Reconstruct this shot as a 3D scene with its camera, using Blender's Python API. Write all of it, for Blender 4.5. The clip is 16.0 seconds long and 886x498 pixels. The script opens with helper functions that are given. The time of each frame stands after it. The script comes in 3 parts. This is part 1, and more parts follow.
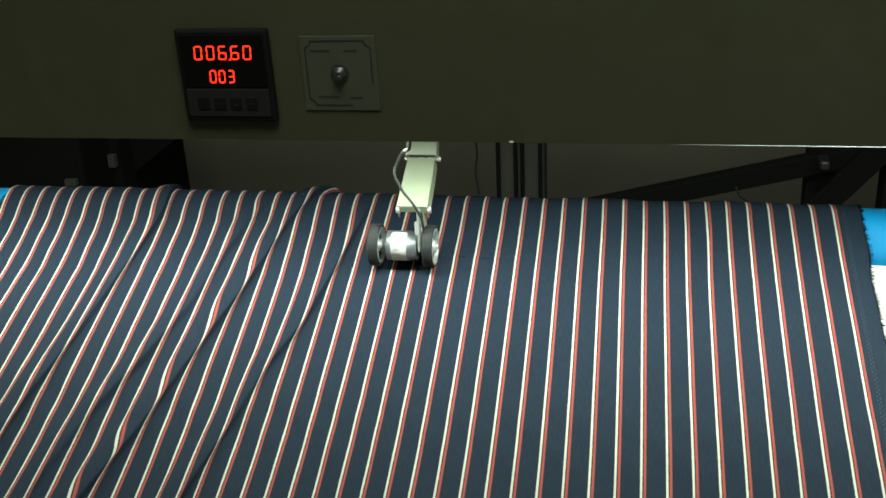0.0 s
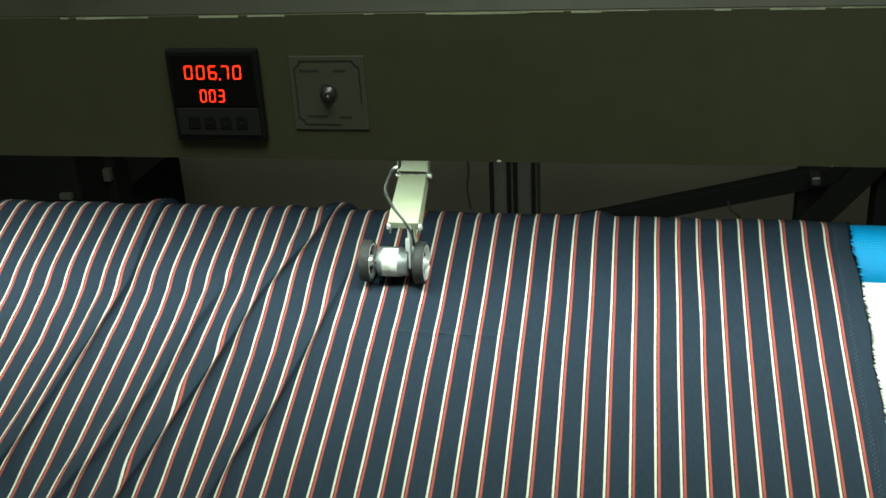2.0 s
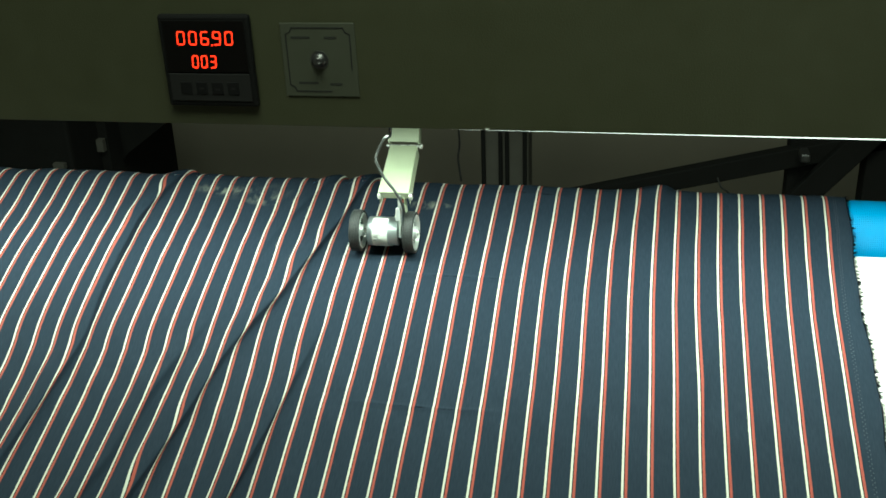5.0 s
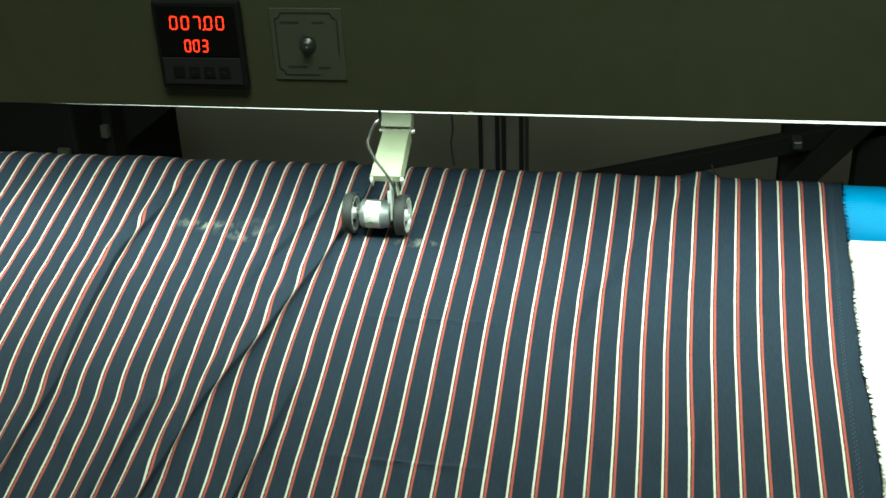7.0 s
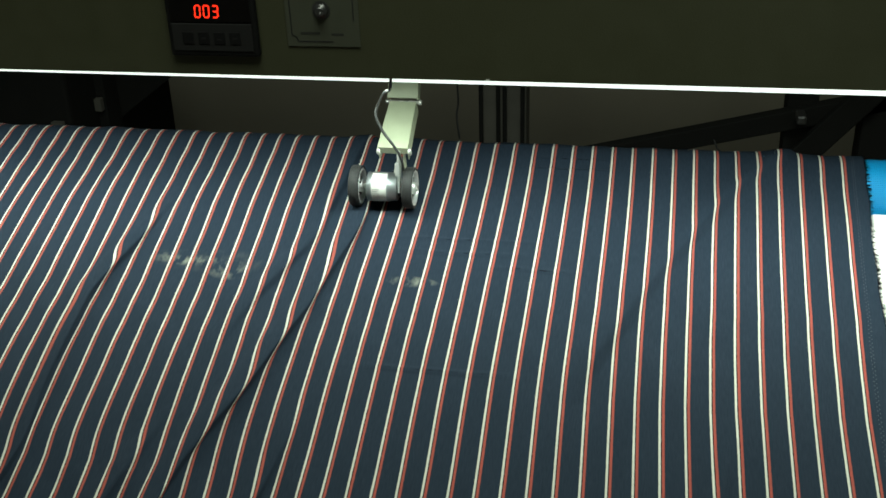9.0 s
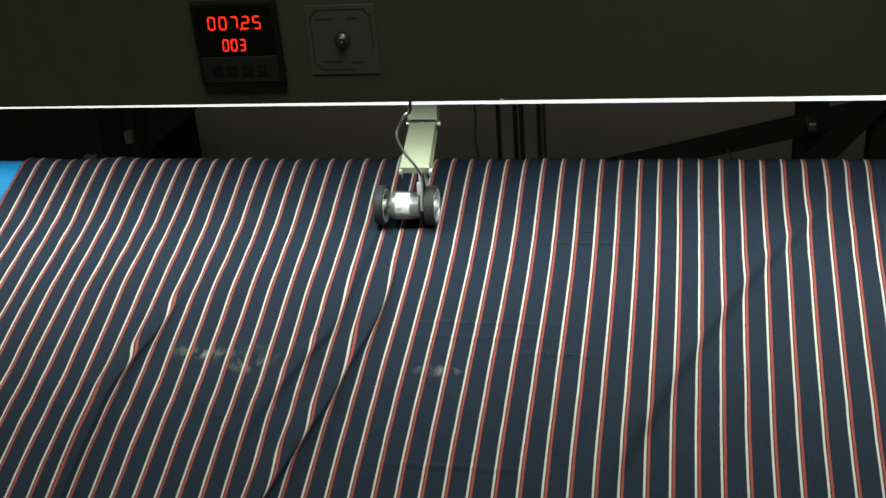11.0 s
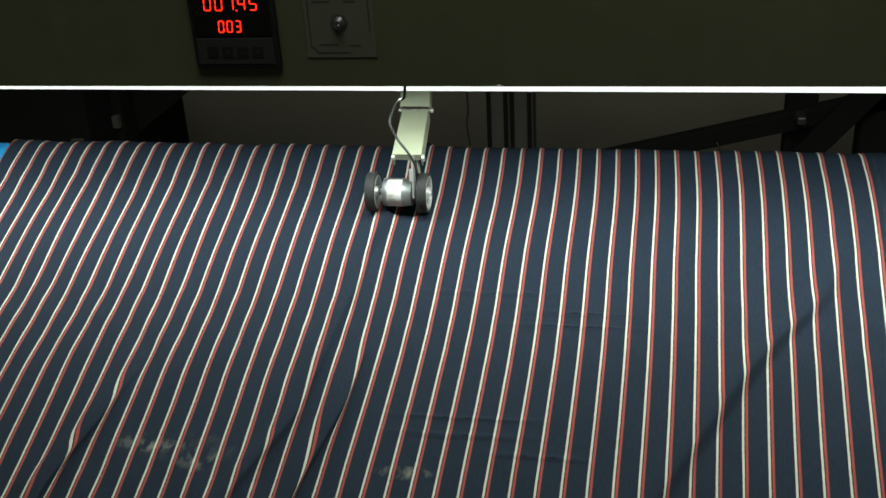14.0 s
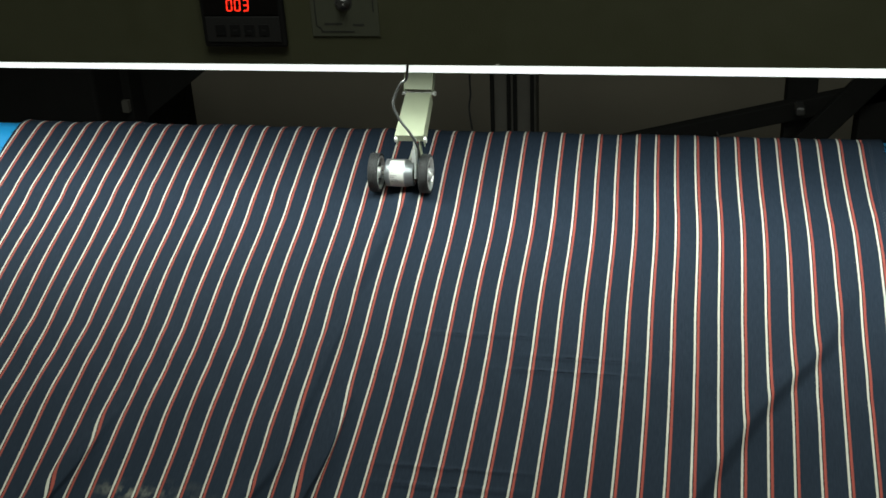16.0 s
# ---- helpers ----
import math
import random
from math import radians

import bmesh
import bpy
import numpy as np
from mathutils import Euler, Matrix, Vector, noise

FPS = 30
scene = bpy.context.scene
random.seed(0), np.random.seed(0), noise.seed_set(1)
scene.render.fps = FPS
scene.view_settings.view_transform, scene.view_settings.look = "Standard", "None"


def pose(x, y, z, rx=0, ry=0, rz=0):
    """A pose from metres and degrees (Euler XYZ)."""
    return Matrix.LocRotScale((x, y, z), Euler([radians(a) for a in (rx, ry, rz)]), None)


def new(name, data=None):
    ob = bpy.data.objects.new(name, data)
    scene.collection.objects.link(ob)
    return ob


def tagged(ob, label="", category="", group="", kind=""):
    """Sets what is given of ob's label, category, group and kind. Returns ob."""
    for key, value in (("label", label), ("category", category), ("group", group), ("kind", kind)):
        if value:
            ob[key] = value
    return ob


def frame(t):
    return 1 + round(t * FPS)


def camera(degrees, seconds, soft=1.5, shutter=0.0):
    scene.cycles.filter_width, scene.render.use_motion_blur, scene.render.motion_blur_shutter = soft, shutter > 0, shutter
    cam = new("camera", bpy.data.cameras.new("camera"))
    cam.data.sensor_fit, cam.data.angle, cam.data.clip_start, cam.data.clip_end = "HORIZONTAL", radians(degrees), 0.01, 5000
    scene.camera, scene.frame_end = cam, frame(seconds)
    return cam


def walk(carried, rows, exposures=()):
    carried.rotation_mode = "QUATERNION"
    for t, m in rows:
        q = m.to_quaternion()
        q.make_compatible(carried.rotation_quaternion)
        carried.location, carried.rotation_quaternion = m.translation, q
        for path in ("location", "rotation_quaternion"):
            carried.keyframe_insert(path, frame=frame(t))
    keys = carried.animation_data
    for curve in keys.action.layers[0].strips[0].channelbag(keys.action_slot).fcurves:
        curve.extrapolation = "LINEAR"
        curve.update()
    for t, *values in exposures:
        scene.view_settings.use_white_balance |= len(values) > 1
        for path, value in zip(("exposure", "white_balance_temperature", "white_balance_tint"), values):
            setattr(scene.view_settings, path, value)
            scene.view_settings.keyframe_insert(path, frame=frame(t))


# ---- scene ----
Z0 = 0.95            # height of the feed roller's crest above the floor
SLOPE = math.atan(0.309)
CS, SN = math.cos(SLOPE), math.sin(SLOPE)
SPEED = 0.0586       # metres of cloth a second

# ---- camera ----
cam = camera(43.22, 16.0, soft=1.6)
PATH = [
    (0, pose(0.3242, -1.5145, 1.5923, 64.895, 2.680, 9.906)),
    (0.5, pose(0.3330, -1.5138, 1.5929, 65.060, 2.827, 10.164)),
    (1, pose(0.3304, -1.5175, 1.5955, 65.117, 2.764, 9.919)),
    (1.5, pose(0.3272, -1.5237, 1.6064, 65.238, 2.673, 9.796)),
    (2, pose(0.3364, -1.5166, 1.6028, 65.415, 2.586, 9.889)),
    (2.5, pose(0.3312, -1.5080, 1.5967, 65.181, 2.448, 9.603)),
    (3, pose(0.3273, -1.5205, 1.5872, 64.822, 2.041, 9.625)),
    (3.5, pose(0.3317, -1.5288, 1.5977, 64.494, 2.245, 9.729)),
    (4, pose(0.3398, -1.5318, 1.5978, 64.463, 2.149, 9.840)),
    (6.5, pose(0.3595, -1.5521, 1.5927, 64.073, 1.666, 10.009)),
    (7, pose(0.3803, -1.5645, 1.5983, 63.977, 2.013, 10.490)),
    (7.5, pose(0.3558, -1.5596, 1.5815, 64.114, 1.623, 9.793)),
    (8, pose(0.3504, -1.5532, 1.5811, 63.493, 1.485, 9.780)),
    (10.5, pose(0.3337, -1.5907, 1.5868, 62.822, 2.020, 9.704)),
    (11, pose(0.3561, -1.6116, 1.6013, 63.991, 3.917, 9.979)),
    (11.5, pose(0.3515, -1.5925, 1.5912, 64.197, 3.829, 9.870)),
    (12, pose(0.3613, -1.5842, 1.5897, 64.120, 3.793, 10.226)),
    (12.5, pose(0.3477, -1.5923, 1.5901, 64.148, 3.347, 9.715)),
    (13, pose(0.3503, -1.5958, 1.5901, 63.869, 3.209, 9.670)),
    (13.5, pose(0.3470, -1.6000, 1.5897, 63.754, 2.966, 9.584)),
    (14, pose(0.3428, -1.6145, 1.5929, 63.630, 2.819, 9.502)),
    (14.5, pose(0.3181, -1.6192, 1.5966, 63.266, 2.527, 8.741)),
    (15, pose(0.3456, -1.6418, 1.6024, 63.345, 2.690, 9.351)),
    (15.5, pose(0.3370, -1.6280, 1.5829, 63.412, 2.298, 9.212)),
    (16, pose(0.3596, -1.6570, 1.5851, 63.545, 2.406, 10.123)),
]
walk(cam, PATH, exposures=[(0,-.98,6500,1),(3.5,-.80,6500,-8),(7,-.70,6450,-11),(8.2,-.82,6500,-7),(10.3,-1.84,6500,12),(11,-1.45,6500,13),(11.5,-1.28,6500,12),(12.3,-1.42,6500,12),(16,-1.40,6500,11)])

# ---- light ----
world = bpy.data.worlds.new("world")
scene.world = world
world.use_nodes = True
world.node_tree.nodes["Background"].inputs[0].default_value = (0.55, 0.6, 0.5, 1)
world.node_tree.nodes["Background"].inputs[1].default_value = 0.0


def area_lamp(name, m, sx, sy, watts, colour):
    data = bpy.data.lights.new(name, "AREA")
    data.shape, data.size, data.size_y, data.energy, data.color = "RECTANGLE", sx, sy, watts, colour
    ob = new(name, data)
    ob.matrix_world = m
    return ob


# the batten over the table, tilted to the operator, and an unseen overhead light added to brighten the cloth
area_lamp("batten_light", pose(0.1, -0.243, Z0 + 0.1755, -14, -0.55, -1.39), 2.4, 0.026, 23, (0.90, 1.0, 0.93))
area_lamp("unseen_fill_light", pose(0.3, -1.35, 2.93, 0, 0, 0), 1.2, 1.0, 72, (0.94, 1.0, 0.87))


# ---- materials ----
def material(name, colour, rough=0.6, metal=0.0, grain=0.0, scale=60.0, bump=0.0, bump_scale=200.0, emit=0.0, emit_colour=None, spec=0.5):
    m = bpy.data.materials.new(name)
    m.use_nodes = True
    nt = m.node_tree
    b = nt.nodes["Principled BSDF"]
    b.inputs["Base Color"].default_value = (*colour, 1)
    b.inputs["Roughness"].default_value = rough
    b.inputs["Metallic"].default_value = metal
    b.inputs["Specular IOR Level"].default_value = spec
    tc = nt.nodes.new("ShaderNodeTexCoord")
    if grain:
        n = nt.nodes.new("ShaderNodeTexNoise")
        n.inputs["Scale"].default_value, n.inputs["Detail"].default_value = scale, 6
        n2 = nt.nodes.new("ShaderNodeTexNoise")
        n2.inputs["Scale"].default_value, n2.inputs["Detail"].default_value = scale / 12, 4
        nt.links.new(tc.outputs["Object"], n.inputs["Vector"])
        nt.links.new(tc.outputs["Object"], n2.inputs["Vector"])
        add = nt.nodes.new("ShaderNodeMath")
        add.operation = "ADD"
        nt.links.new(n.outputs["Fac"], add.inputs[0])
        nt.links.new(n2.outputs["Fac"], add.inputs[1])
        mr = nt.nodes.new("ShaderNodeMapRange")
        mr.inputs["From Min"].default_value, mr.inputs["From Max"].default_value = 0.6, 1.4
        mr.inputs["To Min"].default_value, mr.inputs["To Max"].default_value = 1 - grain, 1 + grain
        nt.links.new(add.outputs[0], mr.inputs["Value"])
        mix = nt.nodes.new("ShaderNodeVectorMath")
        mix.operation = "SCALE"
        mix.inputs[0].default_value = colour
        nt.links.new(mr.outputs[0], mix.inputs["Scale"])
        out = mix.outputs[0]
        nt.links.new(out, b.inputs["Base Color"])
        rr = nt.nodes.new("ShaderNodeMapRange")
        rr.inputs["From Min"].default_value, rr.inputs["From Max"].default_value = 0.6, 1.4
        rr.inputs["To Min"].default_value, rr.inputs["To Max"].default_value = max(0.05, rough - 0.12), min(1, rough + 0.12)
        nt.links.new(add.outputs[0], rr.inputs["Value"])
        nt.links.new(rr.outputs[0], b.inputs["Roughness"])
    if bump:
        bn = nt.nodes.new("ShaderNodeTexNoise")
        bn.inputs["Scale"].default_value, bn.inputs["Detail"].default_value = bump_scale, 4
        nt.links.new(tc.outputs["Object"], bn.inputs["Vector"])
        bp = nt.nodes.new("ShaderNodeBump")
        bp.inputs["Strength"].default_value, bp.inputs["Distance"].default_value = bump, 0.002
        nt.links.new(bn.outputs["Fac"], bp.inputs["Height"])
        nt.links.new(bp.outputs[0], b.inputs["Normal"])
    if emit:
        b.inputs["Emission Color"].default_value = (*(emit_colour or colour), 1)
        b.inputs["Emission Strength"].default_value = emit
    return m


# cream paint far below its own tone: the face's shade is in the colour
SHADED_BEIGE = material("shaded_cream_paint", (0.045, 0.047, 0.0255), 0.45, grain=0.08, scale=40, bump=0.15, bump_scale=500)
# the box paint again, darker: shade for the top put into the colour
TOP_SHADE = material("shaded_top_paint", (0.019, 0.020, 0.011), 0.6, grain=0.15, scale=30)
BLACKPLASTIC = material("black_plastic", (0.003, 0.003, 0.0032), 0.75, spec=0.2, grain=0.2, scale=80)
SCREEN = material("smoked_display_window", (0.003, 0.0025, 0.0025), 0.4, spec=0.2)
KEYGREY = material("grey_keypad_foil", (0.013, 0.013, 0.013), 0.75, spec=0.2, grain=0.1)
KEYDARK = material("dark_key", (0.004, 0.004, 0.0045), 0.7, spec=0.2, grain=0.1)
LED = material("lit_red_segment", (0.5, 0.03, 0.01), 0.5, emit=5.5, emit_colour=(1.0, 0.022, 0.008))
PLATE = material("brushed_switch_plate", (0.050, 0.054, 0.038), 0.5, metal=0.0, grain=0.08, scale=90)
INK = material("black_ink", (0.012, 0.012, 0.012), 0.6)
INKFADE = material("faded_grey_ink", (0.016, 0.017, 0.014), 0.7)
LABELINK = material("grey_label_print", (0.30, 0.30, 0.29), 0.7)
CHROME = material("nickel_plate", (0.66, 0.66, 0.62), 0.28, metal=0.65, grain=0.1)
ARMPAINT = material("pale_green_grey_paint", (0.33, 0.36, 0.25), 0.42, grain=0.07, scale=50, bump=0.08, bump_scale=400)
ALU = material("machined_aluminium", (0.39, 0.42, 0.43), 0.42, metal=0.85, grain=0.08, scale=120)
RIM = material("bright_turned_aluminium", (0.62, 0.64, 0.62), 0.4, metal=0.55, grain=0.1, scale=150)
STEEL = material("dark_steel", (0.10, 0.10, 0.10), 0.4, metal=0.8, grain=0.15)
PAPER = material("white_paper_label", (0.66, 0.66, 0.62), 0.7, grain=0.04)
CABLE = material("braided_grey_cable", (0.034, 0.035, 0.033), 0.65, grain=0.3, scale=400)
BLACKCABLE = material("black_cable", (0.012, 0.012, 0.012), 0.5, grain=0.2)
BOARD = material("white_laminate_board", (0.82, 0.81, 0.76), 0.35, grain=0.03, scale=20)
FRAME = material("black_painted_steel", (0.008, 0.008, 0.0075), 0.85, spec=0.12, grain=0.25, scale=30, bump=0.2, bump_scale=250)
POST = material("grey_steel_post", (0.070, 0.067, 0.058), 0.8, spec=0.2, grain=0.2, scale=25)
CONCRETE = material("dusty_concrete_floor", (0.24, 0.22, 0.175), 0.85, grain=0.25, scale=9, bump=0.3, bump_scale=60)
WALLPAINT = material("dull_wall_paint", (0.185, 0.170, 0.135), 0.9, grain=0.12, scale=5)
DIFFUSER = material("lit_lamp_diffuser", (0.8, 0.8, 0.75), 0.5, emit=3.0, emit_colour=(0.90, 1.0, 0.93))


def blue_rubber():
    m = material("ribbed_blue_rubber", (0.012, 0.33, 0.72), 0.5, grain=0.06, scale=70)
    nt = m.node_tree
    tc = nt.nodes.new("ShaderNodeUVMap")
    w = nt.nodes.new("ShaderNodeTexVoronoi")
    w.inputs["Scale"].default_value = 360
    w.inputs["Randomness"].default_value = 0.12
    bp = nt.nodes.new("ShaderNodeBump")
    bp.inputs["Strength"].default_value, bp.inputs["Distance"].default_value = 0.7, 0.0015
    nt.links.new(tc.outputs[0], w.inputs["Vector"])
    nt.links.new(w.outputs["Distance"], bp.inputs["Height"])
    nt.links.new(bp.outputs[0], nt.nodes["Principled BSDF"].inputs["Normal"])
    return m


BLUE = blue_rubber()


def knurled():
    m = material("knurled_black_rubber", (0.013, 0.014, 0.014), 0.7, grain=0.15, scale=90)
    nt = m.node_tree
    tc = nt.nodes.new("ShaderNodeUVMap")
    w = nt.nodes.new("ShaderNodeTexChecker")
    w.inputs["Scale"].default_value = 680
    # light on the knurl's tips and shade in its grooves, put into the colour
    w.inputs["Color1"].default_value, w.inputs["Color2"].default_value = (0.004, 0.004, 0.004, 1), (0.034, 0.036, 0.036, 1)
    nt.links.new(w.outputs["Color"], nt.nodes["Principled BSDF"].inputs["Base Color"])
    mp = nt.nodes.new("ShaderNodeMapping")
    mp.inputs["Rotation"].default_value = (0, 0, radians(45))
    bp = nt.nodes.new("ShaderNodeBump")
    bp.inputs["Strength"].default_value, bp.inputs["Distance"].default_value = 0.8, 0.0008
    nt.links.new(tc.outputs[0], mp.inputs["Vector"])
    nt.links.new(mp.outputs[0], w.inputs["Vector"])
    nt.links.new(w.outputs["Fac"], bp.inputs["Height"])
    nt.links.new(bp.outputs[0], nt.nodes["Principled BSDF"].inputs["Normal"])
    return m


TYRE = knurled()

PITCH = 0.0285       # from stripe to stripe
STRIPE0 = 0.3250     # where one white stripe runs
WEFT = [(-0.516, 0.087, 0.085), (-0.484, 0.21, 0.07), (-0.461, 0.205, 0.085), (-0.306, 0.09, 0.09), (-0.280, 0.087, 0.09), (-0.255, 0.185, 0.06), (-0.076, 0.08, 0.09), (0.151, 0.085, 0.09)]    # pressed weft lines: along, across, half width
STAINS = [(-0.305, -0.240, 0.060, 0.013, 0.95), (-0.240, -0.225, 0.034, 0.021, 0.7), (0.028, -0.222, 0.038, 0.011, 0.9), (-0.27, -0.240, 0.10, 0.024, 0.16)]


def math_node(nt, op, a, b=None, c=None, clamp=False):
    n = nt.nodes.new("ShaderNodeMath")
    n.operation, n.use_clamp = op, clamp
    for i, v in enumerate((a, b, c)):
        if v is None:
            continue
        if isinstance(v, (int, float)):
            n.inputs[i].default_value = v
        else:
            nt.links.new(v, n.inputs[i])
    return n.outputs[0]


def striped_cloth():
    """Navy twill with paired white and red stripes, pale chalk stains and dark lines for the creases' shade, laid out
    in the cloth's own metres.
    """
    m = bpy.data.materials.new("navy_striped_cotton")
    m.use_nodes = True
    nt = m.node_tree
    b = nt.nodes["Principled BSDF"]
    uv = nt.nodes.new("ShaderNodeUVMap")
    sep = nt.nodes.new("ShaderNodeSeparateXYZ")
    nt.links.new(uv.outputs[0], sep.inputs[0])
    u, v = sep.outputs[0], sep.outputs[1]

    def noise_of(scale, detail=3, stretch=(1, 1, 1)):
        mp = nt.nodes.new("ShaderNodeMapping")
        mp.inputs["Scale"].default_value = stretch
        n = nt.nodes.new("ShaderNodeTexNoise")
        n.inputs["Scale"].default_value, n.inputs["Detail"].default_value = scale, detail
        nt.links.new(uv.outputs[0], mp.inputs["Vector"])
        nt.links.new(mp.outputs[0], n.inputs["Vector"])
        return n.outputs["Fac"]

    fuzz = math_node(nt, "MULTIPLY_ADD", noise_of(900, 2), 0.0018, -0.0009)
    d = math_node(nt, "ADD", math_node(nt, "SUBTRACT", u, STRIPE0 - 0.0143 + 0.01), fuzz)
    f = math_node(nt, "MULTIPLY", math_node(nt, "FRACT", math_node(nt, "DIVIDE", d, PITCH)), PITCH)

    def band(lo, hi):
        up = math_node(nt, "MULTIPLY_ADD", math_node(nt, "SUBTRACT", f, lo), 2500, 0.5, clamp=True)
        dn = math_node(nt, "MULTIPLY_ADD", math_node(nt, "SUBTRACT", hi, f), 2500, 0.5, clamp=True)
        return math_node(nt, "MULTIPLY", up, dn)

    inside = math_node(nt, "LESS_THAN", u, 0.6005)
    white, red, black = [math_node(nt, "MULTIPLY", band(lo, hi), inside) for lo, hi in ((0.0031, 0.0056), (0.0069, 0.0098), (0.0056, 0.0069))]

    def mixed(fac, a, colour):
        mx = nt.nodes.new("ShaderNodeMix")
        mx.data_type = "RGBA"
        nt.links.new(fac, mx.inputs["Factor"])
        if isinstance(a, tuple):
            mx.inputs["A"].default_value = (*a, 1)
        else:
            nt.links.new(a, mx.inputs["A"])
        mx.inputs["B"].default_value = (*colour, 1)
        return mx.outputs["Result"]

    slub = math_node(nt, "MULTIPLY_ADD", noise_of(600, 4, (1, 0.12, 1)), 1.2, -0.1, clamp=True)
    blotch = math_node(nt, "MULTIPLY_ADD", noise_of(9, 5), 1.4, -0.2, clamp=True)
    base = mixed(slub, (0.0108, 0.0172, 0.0285), (0.0255, 0.0368, 0.0545))
    base = mixed(math_node(nt, "MULTIPLY", blotch, 0.55), base, (0.0125, 0.0200, 0.0310))
    # pale rubbed stains
    chalk = None
    scrape = math_node(nt, "MULTIPLY_ADD", noise_of(75, 6, (1, 0.6, 1)), 4.5, -2.0, clamp=True)
    for sx, sv, wx, wv, amount in STAINS:
        ex = math_node(nt, "POWER", math_node(nt, "DIVIDE", math_node(nt, "SUBTRACT", u, sx), wx), 2)
        ev = math_node(nt, "POWER", math_node(nt, "ABSOLUTE", math_node(nt, "DIVIDE", math_node(nt, "SUBTRACT", v, sv), wv)), 2)
        g = math_node(nt, "MULTIPLY", math_node(nt, "SUBTRACT", 1.0, math_node(nt, "ADD", ex, ev), clamp=True), amount)
        chalk = g if chalk is None else math_node(nt, "MAXIMUM", chalk, g)
    base = mixed(math_node(nt, "MULTIPLY", chalk, scrape), base, (0.20, 0.205, 0.17))
    # shade of the pressed cross creases, put into the colour as dark dashes
    crease_shade = None
    for fx, fv, wx in [(cu, cm, w) for cm, cu, w in WEFT]:
        ex = math_node(nt, "SUBTRACT", 1.0, math_node(nt, "ABSOLUTE", math_node(nt, "DIVIDE", math_node(nt, "SUBTRACT", u, fx), wx)), clamp=True)
        ev = math_node(nt, "LESS_THAN", math_node(nt, "ABSOLUTE", math_node(nt, "SUBTRACT", v, fv)), 0.0011)
        g = math_node(nt, "MULTIPLY", ev, math_node(nt, "MULTIPLY", ex, 1.3, clamp=True))
        crease_shade = g if crease_shade is None else math_node(nt, "MAXIMUM", crease_shade, g)
    dash = math_node(nt, "MULTIPLY_ADD", noise_of(60, 3, (1, 0.3, 1)), 6, -2.8, clamp=True)
    crease_shade = math_node(nt, "MULTIPLY", math_node(nt, "MULTIPLY", crease_shade, dash), 0.9)
    base = mixed(crease_shade, base, (0.006, 0.008, 0.014))
    worn = math_node(nt, "MULTIPLY_ADD", noise_of(900, 2), 0.5, 0.62, clamp=True)
    base = mixed(black, base, (0.008, 0.008, 0.010))
    base = mixed(math_node(nt, "MULTIPLY", red, worn), base, (0.355, 0.080, 0.058))
    base = mixed(math_node(nt, "MULTIPLY", white, worn), base, (0.62, 0.63, 0.54))
    # needle pricks of the stenter along the selvedge, two rows in step
    prick = None
    for pu, shift in ((0.5945, 0.0), (0.5972, 0.5)):
        across = math_node(nt, "POWER", math_node(nt, "DIVIDE", math_node(nt, "SUBTRACT", u, pu), 0.0008), 2)
        turn = math_node(nt, "SUBTRACT", math_node(nt, "FRACT", math_node(nt, "MULTIPLY_ADD", v, 1 / 0.0062, shift)), 0.5)
        g = math_node(nt, "SUBTRACT", 1.0, math_node(nt, "ADD", across, math_node(nt, "POWER", math_node(nt, "MULTIPLY", turn, 6.5), 2)), clamp=True)
        prick = g if prick is None else math_node(nt, "MAXIMUM", prick, g)
    base = mixed(math_node(nt, "MULTIPLY", prick, 0.30), base, (0.22, 0.23, 0.23))
    nt.links.new(base, b.inputs["Base Color"])
    b.inputs["Roughness"].default_value = 0.85
    b.inputs["Sheen Weight"].default_value = 0.0
    b.inputs["Specular IOR Level"].default_value = 0.08
    bp = nt.nodes.new("ShaderNodeBump")
    bp.inputs["Strength"].default_value, bp.inputs["Distance"].default_value = 0.25, 0.001
    nt.links.new(noise_of(700, 3), bp.inputs["Height"])
    nt.links.new(bp.outputs[0], b.inputs["Normal"])
    return m


CLOTH = striped_cloth()


# ---- mesh helpers ----
def mesh_of(name, bm, mat, smooth=False):
    me = bpy.data.meshes.new(name)
    bm.to_mesh(me)
    bm.free()
    me.materials.append(mat)
    if smooth:
        for p in me.polygons:
            p.use_smooth = True
    return me


def thing(name, label, category, m=None, group="", kind=""):
    ob = new(name)
    ob.empty_display_size = 0.05
    if m is not None:
        ob.matrix_world = m
    return tagged(ob, label, category, group, kind)


def part(name, bm, mat, parent=None, label="", smooth=False, m=None):
    ob = new(name, mesh_of(name, bm, mat, smooth))
    if parent is not None:
        ob.parent = parent
    if m is not None:
        ob.matrix_basis = m
    if label:
        tagged(ob, label)
    return ob


def box(x0, y0, z0, x1, y1, z1, bevel=0.0, segments=2, bm=None):
    bm = bm or bmesh.new()
    made = bmesh.ops.create_cube(bm, size=1)["verts"]
    bmesh.ops.transform(bm, matrix=Matrix.Translation(((x0 + x1) / 2, (y0 + y1) / 2, (z0 + z1) / 2)) @ Matrix.Diagonal((x1 - x0, y1 - y0, z1 - z0, 1)), verts=made)
    if bevel:
        edges = list({e for v in made for e in v.link_edges})
        bmesh.ops.bevel(bm, geom=edges, offset=bevel, segments=segments, affect="EDGES", profile=0.5)
    return bm


